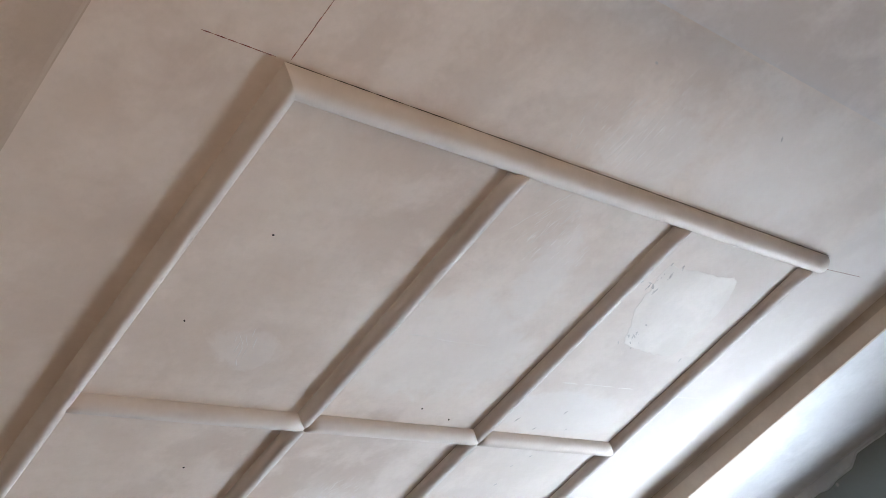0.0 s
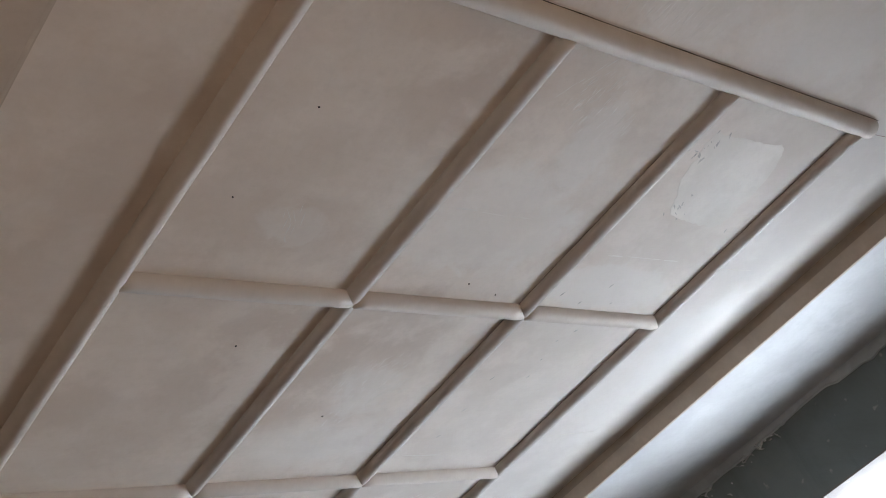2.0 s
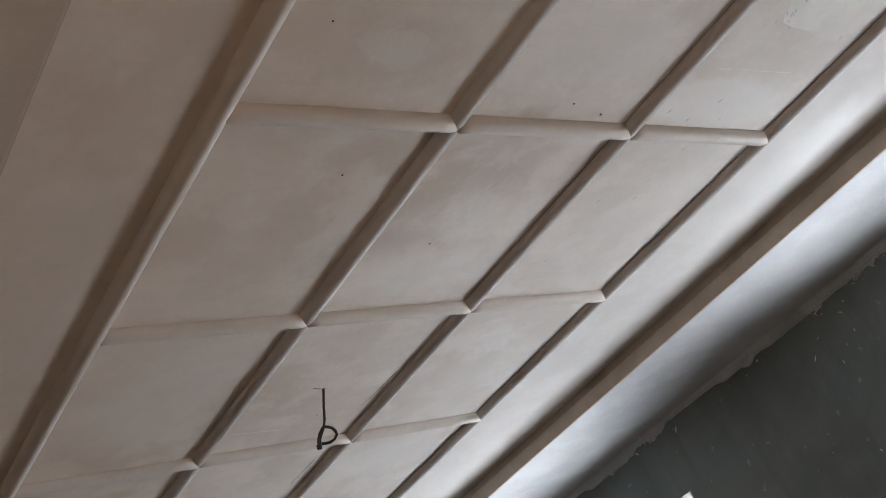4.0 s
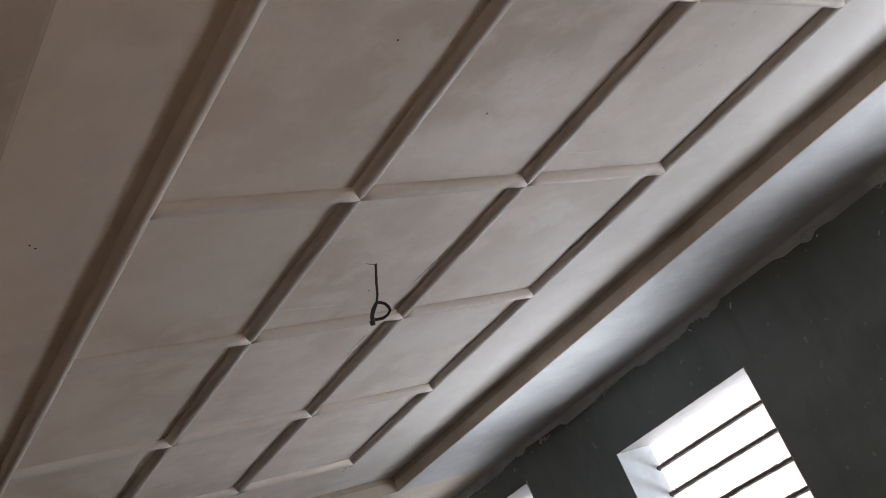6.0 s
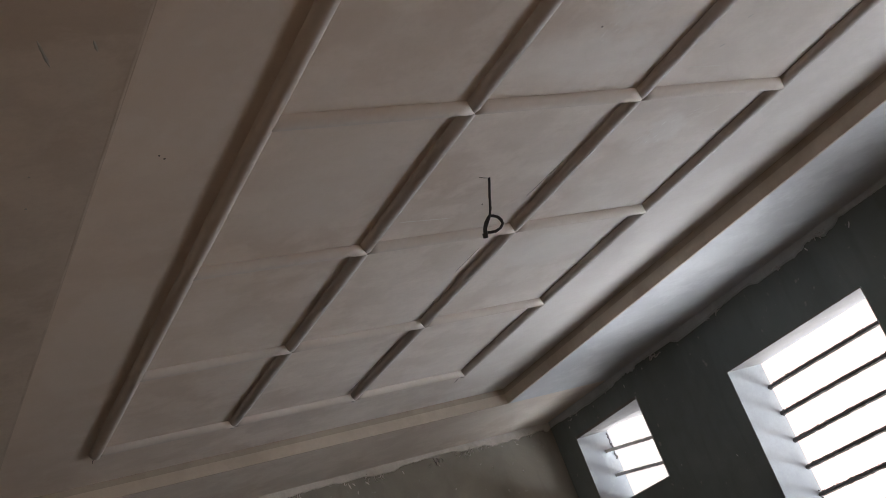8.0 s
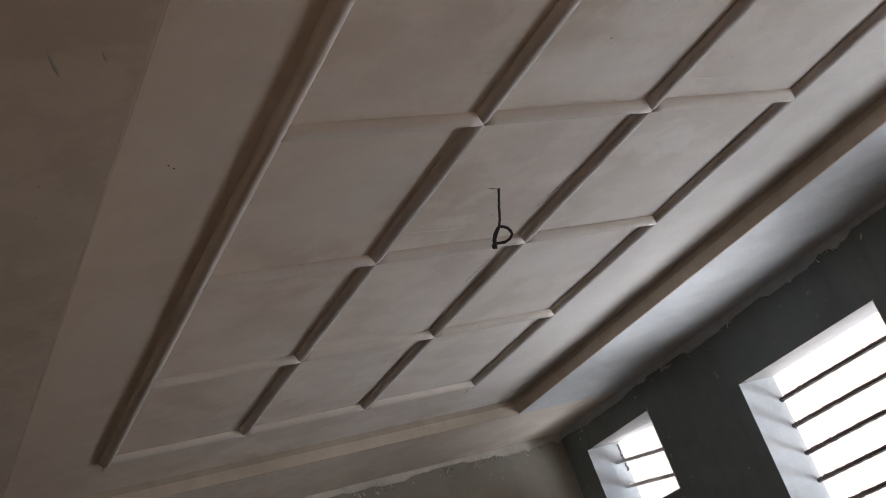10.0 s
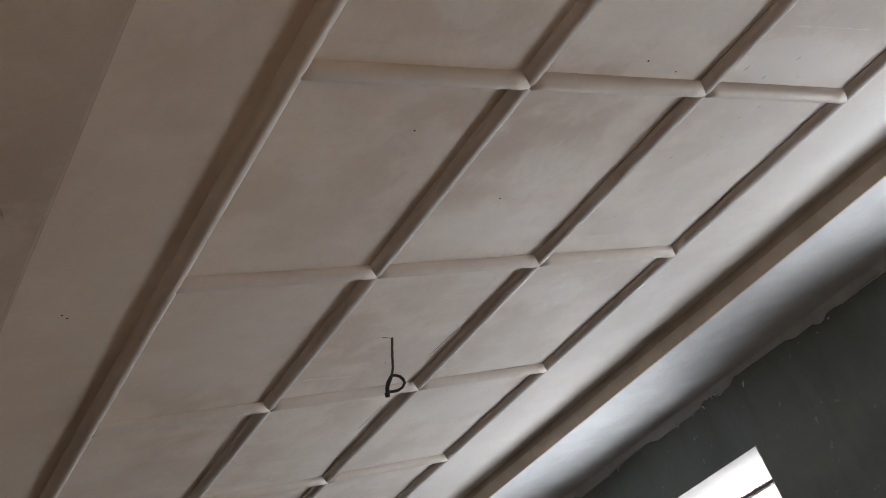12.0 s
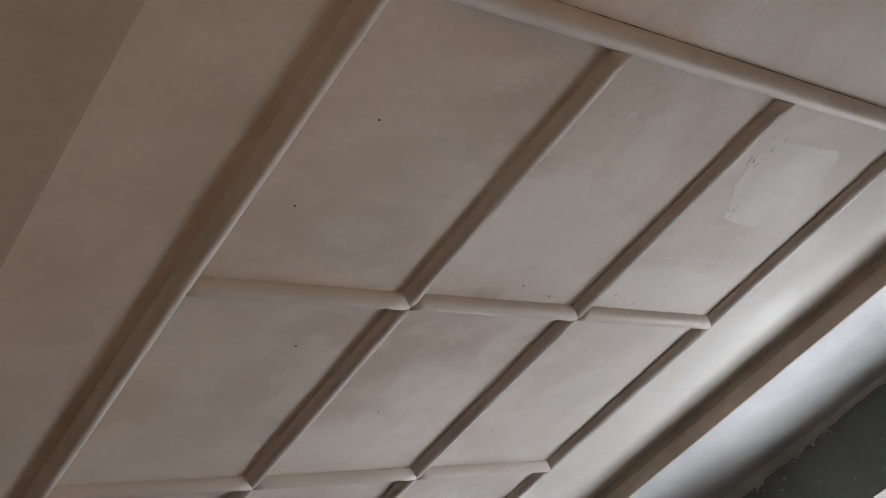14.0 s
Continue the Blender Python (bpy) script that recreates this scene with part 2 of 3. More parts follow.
def part(name, bm, mat, parent=None, label="", smooth=False):
    me = bpy.data.meshes.new(name)
    bmesh.ops.recalc_face_normals(bm, faces=bm.faces)
    bm.to_mesh(me)
    bm.free()
    me.materials.append(mat)
    if smooth:
        for p in me.polygons:
            p.use_smooth = True
    ob = new(name, me)
    ob.parent = parent
    return tagged(ob, label)


def wall_cells(bm, axis, at, thick, a0, a1, z0, z1, holes):
    """A wall across the axis from at to at + thick, with openings that go through it."""
    cuts_a = sorted({a0, a1, *[h[0] for h in holes], *[h[1] for h in holes]})
    cuts_z = sorted({z0, z1, *[h[2] for h in holes], *[h[3] for h in holes]})
    lo, hi = min(at, at + thick), max(at, at + thick)
    for p, q in zip(cuts_a, cuts_a[1:]):
        for r, s in zip(cuts_z, cuts_z[1:]):
            ma, mz = (p + q) / 2, (r + s) / 2
            if any(h[0] < ma < h[1] and h[2] < mz < h[3] for h in holes):
                continue
            if axis == "x":
                box(bm, lo, hi, p, q, r, s)
            else:
                box(bm, p, q, lo, hi, r, s)
    bmesh.ops.remove_doubles(bm, verts=bm.verts, dist=1e-5)
    bm.verts.index_update()
    seen = {}
    for f in bm.faces:
        seen.setdefault(frozenset(v.index for v in f.verts), []).append(f)
    for fs in seen.values():
        if len(fs) > 1:
            for f in fs:
                bm.faces.remove(f)


# ---- room ----
def setting(name, bm, mat, label, category):
    ob = part(name, bm, mat)
    return tagged(ob, label, category, kind="structure")


def room():
    bm = bmesh.new()
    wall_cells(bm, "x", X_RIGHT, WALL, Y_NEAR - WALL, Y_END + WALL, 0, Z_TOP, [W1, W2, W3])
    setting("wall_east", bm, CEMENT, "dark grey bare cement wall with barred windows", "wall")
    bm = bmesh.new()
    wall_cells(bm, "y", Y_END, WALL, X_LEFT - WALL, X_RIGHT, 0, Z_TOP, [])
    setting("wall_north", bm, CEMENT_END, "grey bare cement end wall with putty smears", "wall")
    bm = bmesh.new()
    wall_cells(bm, "y", Y_NEAR, -WALL, X_LEFT - WALL, X_RIGHT, 0, Z_TOP, [DOOR])
    setting("wall_south", bm, UNSEEN_WALL, "unseen plain pale wall with an added doorway", "wall")
    bm = bmesh.new()
    wall_cells(bm, "x", X_LEFT, -WALL, Y_NEAR, Y_END, 0, Z_TOP, [])
    setting("wall_west", bm, UNSEEN_WALL, "unseen plain pale wall set close for its bounce light", "wall")
    bm = bmesh.new()
    box(bm, X_LEFT - WALL, X_RIGHT + WALL, Y_NEAR - WALL, Y_END + WALL, -0.2, 0)
    setting("floor", bm, FLOOR, "unseen brown cement floor, toned for warm bounce light", "floor")
    # slab over the tray, then the dropped border round it
    x0, x1, y0, y1 = TRAY
    bm = bmesh.new()
    g = 0.10
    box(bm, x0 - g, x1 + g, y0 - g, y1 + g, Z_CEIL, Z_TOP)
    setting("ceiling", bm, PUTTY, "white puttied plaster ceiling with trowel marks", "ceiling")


def border():
    """The dropped border: on two sides a tan fascia, with a band set back a little above it, darkened by colour for
    shade.
    """
    x0, x1, y0, y1 = TRAY
    zl = Z_SOFFIT + 0.054
    e, b, strip = 0.07, 0.014, -0.004
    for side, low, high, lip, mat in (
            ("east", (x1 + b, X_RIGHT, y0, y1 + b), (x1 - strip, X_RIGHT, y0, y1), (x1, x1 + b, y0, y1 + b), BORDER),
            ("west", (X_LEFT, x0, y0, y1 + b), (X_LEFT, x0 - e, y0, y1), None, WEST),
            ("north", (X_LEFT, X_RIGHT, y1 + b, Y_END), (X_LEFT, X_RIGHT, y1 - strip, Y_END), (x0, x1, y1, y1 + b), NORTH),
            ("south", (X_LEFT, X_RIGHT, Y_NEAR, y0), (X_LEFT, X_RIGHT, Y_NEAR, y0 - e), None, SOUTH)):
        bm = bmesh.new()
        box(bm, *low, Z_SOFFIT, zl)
        if not lip:
            box(bm, *high, zl, Z_TOP)
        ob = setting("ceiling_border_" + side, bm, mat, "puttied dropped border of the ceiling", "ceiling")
        if lip:
            bm = bmesh.new()
            box(bm, *lip, Z_SOFFIT - 0.001, zl)
            bmesh.ops.bevel(bm, geom=bm.edges[:], offset=0.0015, segments=2, affect="EDGES")
            part("lip", bm, LIP, ob, "tan unpainted plaster fascia")
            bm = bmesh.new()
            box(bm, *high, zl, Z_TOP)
            part("cove", bm, COVE, ob, "brown plaster band above the fascia, shade in its colour")
        elif side == "west":
            ridge = part("edge_ridge", rail_mesh(y1 - y0 - 0.1, 71, 0.004, 0.0006), WEST, ob, "thin uneven putty ridge", smooth=True)
            ridge.matrix_basis = pose(x0 - 0.006, y0 + 0.05, Z_SOFFIT + 0.0003)


# ---- half-round moulding ----
HALF, RISE = 0.027, 0.027


def rail_mesh(length, seed, half=HALF, rise=RISE, mitre=0):
    """A half-round bar along +y from 0 to length, slightly wavy by hand work; mitre slants its first end."""
    bm = bmesh.new()
    n = max(2, int(length / 0.045))
    k = 16
    rings = []
    for i in range(n + 1):
        y = length * i / n
        calm = min(1.0, y / 0.25) if mitre else 1.0
        wob = calm * (noise.noise((y * 2.2, seed * 3.7, 0.3)) * 0.0008 + noise.noise((y * 9.0, seed * 2.3, 1.3)) * 0.0006)
        fat = 1 + calm * 0.025 * noise.noise((y * 3.1, seed * 1.9, 4.0))
        ring = []
        for j in range(k + 1):
            a = math.pi * j / k
            c, s_ = math.cos(a), math.sin(a)
            x = half * fat * math.copysign(abs(c) ** 1.08, c) + wob
            z = -rise * fat * s_
            ring.append(bm.verts.new((x, y + (mitre * x if i == 0 else 0), z)))
        rings.append(ring)
    for r, q in zip(rings, rings[1:]):
        for j in range(k):
            bm.faces.new((r[j], r[j + 1], q[j + 1], q[j]))
    if not mitre:
        bm.faces.new(rings[0])
    bm.faces.new(rings[-1])
    return bm


def moulding():
    grid = tagged(new("ceiling_moulding"), "cream half-round plaster mouldings laid as a grid", "moulding")
    grid.location = (0, 0, Z_CEIL)
    y0, y5 = RAIL_Y[0], RAIL_Y[-1]
    xa, ya = RAIL_X[0] - 0.012, y0 - 0.021
    for i, x in enumerate(RAIL_X):
        start = y0 if i else ya
        ob = part("long_rail", rail_mesh(y5 - start + HALF * 0.9, i + 1, HALF if i else 0.0275, RISE if i else 0.031, 0 if i else 1), GREYED if i else PLASTER, grid, smooth=True)
        ob.matrix_basis = pose(x if i else xa, start, 0.001, 0, 0, 0 if i else -0.18)
    for j, y in enumerate(RAIL_Y):
        for i in range(3):
            a, b = RAIL_X[i] - (0.012 if i == 0 else 0), RAIL_X[i + 1]
            if j == 0:
                if i:
                    continue
                b = RAIL_X[3] + 0.045
                ob = part("end_rail", rail_mesh(b - xa, 50, 0.030, 0.029, -1), PLASTER, grid, smooth=True)
                ob.matrix_basis = pose(xa, ya, 0.0008, 0, 0, -90)
                continue
            ob = part("cross_rail", rail_mesh(b - a, 10 + j * 3 + i), PLASTER, grid, smooth=True)
            ob.matrix_basis = pose(a, y, 0.0005, 0, 0, -90)


# ---- windows ----
def window(name, w, bars, label, bar_x, radius, bar_mat, bar_label):
    a0, a1, z0, z1 = w
    root = tagged(new(name), label, "window", kind="structure")
    root.location = (X_RIGHT, (a0 + a1) / 2, z0)
    inv = Matrix.Translation(-root.location)
    t = 0.006
    bm = bmesh.new()
    xa, xb = X_RIGHT - 0.003, X_RIGHT + WALL
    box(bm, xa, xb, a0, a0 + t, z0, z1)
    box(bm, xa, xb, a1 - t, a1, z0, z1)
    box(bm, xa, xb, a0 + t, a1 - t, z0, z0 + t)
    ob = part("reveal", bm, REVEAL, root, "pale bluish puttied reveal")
    ob.matrix_basis = inv
    bm = bmesh.new()
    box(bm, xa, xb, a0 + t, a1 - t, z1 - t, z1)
    ob = part("lintel", bm, LINTEL, root, "grey window lintel with its shade put into the colour")
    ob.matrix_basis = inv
    for i, z in enumerate(bars):
        ob = part("bar", rod([(bar_x, a0 - 0.0, z), (bar_x, (a0 + a1) / 2, z + 0.002), (bar_x, a1, z)], radius, 0.3, i, step=0.006), bar_mat, root, bar_label)
        ob.matrix_basis = inv
    rnd = random.Random(int(a0 * 100) + 7)
    bm = bmesh.new()
    for z in bars:
        for a, f in ((a1 - 0.006, -1), (a0 + 0.006, 1)):
            for k in range(16):
                along = f * rnd.uniform(0, 0.012) if k < 3 else f * rnd.uniform(0.02, (a1 - a0) * 0.5)
                m = Matrix.Translation((bar_x + rnd.gauss(0.0, 0.005), a + along, z + (rnd.gauss(0, 0.007) if k < 3 else radius)))
                m = m @ pose(0, 0, 0, rnd.uniform(0, 90), 0, rnd.uniform(0, 90))
                m = m @ Matrix.Diagonal((rnd.uniform(0.002, 0.006), rnd.uniform(0.003, 0.007), rnd.uniform(0.002, 0.005), 1))
                bmesh.ops.create_icosphere(bm, subdivisions=1, radius=1, matrix=m)
    if bars:
        ob = part("mortar_lumps", bm, bar_mat, root, "rough grey mortar crumbs round the bar ends")
        ob.matrix_basis = inv
    else:
        bm.free()
    return root


def vent_window():
    """The small opening: its plaster head and its slats are tilted to fit the camera's view."""
    a0, a1, z0, z1 = W2
    root = window("window_2", W2, (), "small square vent opening with sloping plastered slats", X_RIGHT + WALL - 0.035, 0.0052, EDGE, "")
    inv = Matrix.Translation(-root.location)
    lean = 0.145
    xi, xo = X_RIGHT - 0.002, X_RIGHT + WALL - 0.002
    bm = bmesh.new()
    n = 14
    rows = []
    for i in range(n + 1):
        y = a0 + 0.006 + (a1 - a0 - 0.012) * i / n
        low = 2.778 - lean * (a1 - y) + 0.003 * noise.noise((y * 22, 0.4, 2.2))
        rows.append([bm.verts.new(p) for p in ((xi, y, z1 - 0.016), (xi + 0.12, y, (z1 - 0.016 + low) / 2 - 0.006), (xo, y, min(low, z1 - 0.014)), (xo, y, z1 - 0.003), (xi, y, z1 - 0.003))])
    for p, q in zip(rows, rows[1:]):
        for k in range(5):
            bm.faces.new((p[k], p[(k + 1) % 5], q[(k + 1) % 5], q[k]))
    bm.faces.new(rows[0])
    bm.faces.new(rows[-1])
    # The head is darkened by colour to look shaded.
    part("head", bm, LINTEL, root, "grey plaster head sloping to the outside, shade in its colour").matrix_basis = inv
    for k, mid in enumerate((2.575, 2.422)):
        bm = bmesh.new()
        rows = []
        for i in range(81):
            y = a0 + 0.004 + (a1 - a0 - 0.008) * i / 80
            z = mid + (lean + 0.02) * (y - 3.93)
            thick = 0.019 + 0.0025 * noise.noise((y * 30, k * 3.1, 0.7))
            crust = max(0.0, noise.noise((y * 60, k * 5.3, 3.0))) * 0.012
            deep = 0.06 + 0.006 * noise.noise((y * 18, k, 9.0))
            xa = xo - 0.012
            rows.append([bm.verts.new(p) for p in ((xa - deep, y, z), (xa - deep, y, z + thick), (xa - deep / 2, y, z + thick + crust), (xa, y, z + thick), (xa, y, z))])
        for p, q in zip(rows, rows[1:]):
            for j in range(5):
                bm.faces.new((p[j], p[(j + 1) % 5], q[(j + 1) % 5], q[j]))
        bm.faces.new(rows[0])
        bm.faces.new(rows[-1])
        part("slat", bm, SLAT, root, "rough plastered slat").matrix_basis = inv
    # broken plaster down the outer edge of the reveal
    rnd = random.Random(31)
    crack = [(xo - 0.012 + rnd.uniform(-0.006, 0.006), a1 - 0.007 - abs(rnd.gauss(0, 0.004)), 2.745 - 0.014 * i) for i in range(13)]
    bm = rod(crack, 0.0042, 1.6, 4, 6, 0.005)
    part("broken_edge", bm, IRON, root, "dark broken plaster edge").matrix_basis = inv


def rod(points, radius, rough=0.0, seed=0, sides=8, step=0.012):
    """A round rod along a bent line, with crusts on it where rough is set."""
    pts = [Vector(p) for p in points]
    path = []
    for p, q in zip(pts, pts[1:]):
        n = max(1, int((q - p).length / step))
        path += [p.lerp(q, i / n) for i in range(n)]
    path.append(pts[-1])
    bm = bmesh.new()
    rings = []
    up = Vector((0.31, 0.17, 0.94))
    for i, p in enumerate(path):
        d = (path[min(i + 1, len(path) - 1)] - path[max(i - 1, 0)]).normalized()
        u = d.cross(up).normalized()
        v = d.cross(u)
        ring = []
        for j in range(sides):
            a = 2 * math.pi * j / sides
            r = radius * (1 + rough * noise.noise((i * 0.45, j * 1.3, seed * 5.1)))
            ring.append(bm.verts.new(p + u * (r * math.cos(a)) + v * (r * math.sin(a))))
        rings.append(ring)
    for r, q in zip(rings, rings[1:]):
        for j in range(sides):
            bm.faces.new((r[j], r[(j + 1) % sides], q[(j + 1) % sides], q[j]))
    bm.faces.new(rings[0])
    bm.faces.new(rings[-1])
    return bm


room()
border()
moulding()
window("window_1", W1, [2.478 - 0.1435 * i for i in range(9)], "tall barred window opening with puttied reveals", X_RIGHT + WALL - 0.018, 0.0125, IRON, "dark rusty iron bar")
vent_window()
window("window_3", W3, [2.478 - 0.1435 * i for i in range(9)], "tall barred window opening with puttied reveals", X_RIGHT + WALL - 0.018, 0.0125, IRON, "dark rusty iron bar")


# ---- cable ----
def cable():
    root = tagged(new("hanging_cable"), "black electric cable hanging in a knotted loop from ceiling", "cable")
    root.location = (0.293, 1.26, Z_CEIL)
    drop = [(0, -0.003, 0.01), (0, 0, 0), (-0.006, 0.027, -0.051), (-0.008, 0.043, -0.083), (-0.013, 0.055, -0.104)]
    loop = [(-0.013, 0.055, -0.104), (-0.002, 0.050, -0.110), (0.008, 0.047, -0.117), (0.016, 0.047, -0.128), (0.019, 0.050, -0.139),
            (0.011, 0.060, -0.149), (-0.002, 0.070, -0.153), (-0.014, 0.077, -0.151), (-0.025, 0.083, -0.148)]
    tail = [(-0.012, 0.050, -0.103), (-0.020, 0.060, -0.109), (-0.029, 0.070, -0.120), (-0.035, 0.080, -0.137), (-0.034, 0.090, -0.158)]
    twin = [(-0.014, 0.056, -0.106), (-0.022, 0.066, -0.120), (-0.029, 0.078, -0.136), (-0.029, 0.086, -0.150)]
    part("cord", rod(drop, 0.0042, 0.25, 3, step=0.006), WIRE, root, smooth=True)
    part("loop", rod(loop, 0.0048, 0.25, 5, step=0.006), WIRE, root, smooth=True)
    part("tail", rod(tail, 0.0044, 0.25, 7, step=0.006), WIRE, root, smooth=True)
    part("tail", rod(twin, 0.0040, 0.25, 8, step=0.006), WIRE, root, smooth=True)
    part("taped_end", rod([(-0.034, 0.085, -0.148), (-0.033, 0.092, -0.162)], 0.008, 0.3, 9, step=0.004), WIRE, root, "black taped cable end")
    # scraped dent round the hole
    bm = bmesh.new()
    sliver(bm, (-0.045, -0.012), (-0.002, 0.0), 0.004, 0.0012, 2)
    part("dent", bm, DARK_MARK, root)


def sliver(bm, a, b, width, high, seed, z=0.0, sway=0.12):
    """A thin raised stroke under a ceiling, pointed at both ends."""
    a, b = Vector((*a, z)), Vector((*b, z))
    n = 7
    side = Vector((a.y - b.y, b.x - a.x, 0)).normalized()
    bend = noise.noise((seed * 1.7, 3.3, 0)) * sway * (b - a).length
    rows = []
    for i in range(n + 1):
        u = i / n
        w = width * 0.5 * math.sin(math.pi * (0.06 + 0.88 * u)) * (1 + 0.5 * noise.noise((seed, u * 6, 1)))
        p = a.lerp(b, u) + side * (bend * math.sin(math.pi * u))
        rows.append([bm.verts.new(p + side * w), bm.verts.new(p + Vector((0, 0, -high))), bm.verts.new(p - side * w)])
    for r, q in zip(rows, rows[1:]):
        for k in (0, 1):
            bm.faces.new((r[k], r[k + 1], q[k + 1], q[k]))


def blob(bm, centre, size, turn, high, seed, n=40, ragged=0.35, z=0.0):
    """A thin uneven spread of putty under a ceiling with a feathered rim."""
    c, s_ = math.cos(turn), math.sin(turn)
    top = bm.verts.new((centre[0], centre[1], z - high))
    inner, outer = [], []
    for i in range(n):
        a = 2 * math.pi * i / n
        r = 1 + ragged * noise.fractal((math.cos(a) * 1.6 + seed * 7.7, math.sin(a) * 1.6, seed), 0.9, 2.1, 4)
        for ring, k, zz in ((inner, 0.93, -high), (outer, 1.0, 0.002)):
            x, y = size[0] * r * k * math.cos(a), size[1] * r * k * math.sin(a)
            ring.append(bm.verts.new((centre[0] + c * x - s_ * y, centre[1] + s_ * x + c * y, z + zz)))
    for i in range(n):
        k = (i + 1) % n
        bm.faces.new((top, inner[i], inner[k]))
        bm.faces.new((inner[i], outer[i], outer[k], inner[k]))


def ceiling_mark(name, bm, mat, label, category="putty mark", z=Z_CEIL, kind="stuff"):
    ob = part(name, bm, mat)
    ob.location.z = z
    return tagged(ob, label, category, kind=kind)


def putty_marks():
    rnd = random.Random(4)
    bm = bmesh.new()
    for k, (x, y, a) in enumerate(((0.863, 0.12, 2.0), (0.748, 0.304, 1.9), (0.894, 0.294, 1.9), (0.876, 0.21, 2.0), (0.761, 0.464, 1.9),
                                   (0.763, 0.602, 2.1), (0.90, 0.07, 2.2), (0.70, -0.08, 1.9), (0.86, -0.13, 1.8), (0.80, -0.05, 2.0),
                                   (0.93, -0.06, 2.1), (1.10, -0.40, 1.2), (1.127, 1.10, 0.4), (0.10, -1.15, 0.3), (0.64, -1.12, 0.8))):
        r = 0.005 + 0.006 * ((k * 37) % 10) / 10
        sliver(bm, (x - r * math.cos(a), y - r * math.sin(a)), (x + r * math.cos(a), y + r * math.sin(a)), 0.006, 0.0006, k, 0.0, 0.15)
    ceiling_mark("nicks", bm, NICK, "small grey nicks in the ceiling putty", "nick")
    bm = bmesh.new()
    for k, (x, y) in enumerate(((-0.422, -0.519), (-0.468, -0.262), (-0.20, 0.20), (0.333, -0.083), (0.455, -0.052),
                                (0.239, 0.487), (-0.823, 0.957), (-0.84, 0.94), (-0.57, 2.60), (0.47, 1.55), (0.36, 1.44))):
        blob(bm, (x, y), (0.003, 0.0022), k, 0.0015, k + 20, 8)
    ceiling_mark("specks", bm, DARK_MARK, "tiny dark specks on the ceiling", "speck")
    bm = bmesh.new()
    for k, (x, y) in enumerate(((-1.166, 0.98), (-1.176, 0.837), (-1.30, 0.6), (-1.28, 1.5))):
        blob(bm, (x, y), (0.003, 0.0025), k, 0.0015, k + 40, 8)
    for a, b in (((-1.222, 0.345), (-1.186, 0.432)), ((-1.118, 0.350), (-1.104, 0.386))):
        sliver(bm, a, b, 0.007, 0.001, 3)
    ceiling_mark("scratches", bm, CEMENT_END, "small dark scratches on the dropped ceiling border", "scratch", Z_SOFFIT)
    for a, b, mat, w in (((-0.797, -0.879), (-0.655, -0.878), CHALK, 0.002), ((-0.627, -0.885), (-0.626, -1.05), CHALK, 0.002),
                         ((1.26, -0.83), (1.50, -0.845), CHALK, 0.0018), ((-0.589, 3.32), (-0.582, 3.45), DARK_MARK, 0.004),
                         ((1.213, 3.31), (1.235, 3.44), DARK_MARK, 0.003), ((0.551, 3.226), (0.560, 2.63), DARK_MARK, 0.0025),
                         ((0.524, 1.983), (0.532, 1.80), DARK_MARK, 0.002), ((0.572, 2.43), (0.553, 2.25), DARK_MARK, 0.002),
                         ((0.53, 1.42), (0.55, 1.20), DARK_MARK, 0.0014),
                         # Next three: shade of the gap beside a rail, painted as a dark line.
                         ((-0.62, -0.8755), (1.24, -0.8755), DARK_MARK, 0.0022), ((1.176, -0.75), (1.176, 3.2), DARK_MARK, 0.0026),
                         ((0.570, -0.6), (0.570, 0.75), DARK_MARK, 0.0018)):
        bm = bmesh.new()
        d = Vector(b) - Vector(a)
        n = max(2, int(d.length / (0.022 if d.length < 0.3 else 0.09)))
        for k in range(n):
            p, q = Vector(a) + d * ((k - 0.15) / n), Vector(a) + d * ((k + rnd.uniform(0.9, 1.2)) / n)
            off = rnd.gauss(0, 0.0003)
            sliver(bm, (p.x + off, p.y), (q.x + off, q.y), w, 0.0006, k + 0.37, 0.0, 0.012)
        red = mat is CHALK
        ceiling_mark("chalk_line" if red else "dark_line", bm, mat,
                     "thin broken red setting-out line on the ceiling" if red else "thin broken dark line on the ceiling, setting-out and painted gap shade",
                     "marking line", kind="")


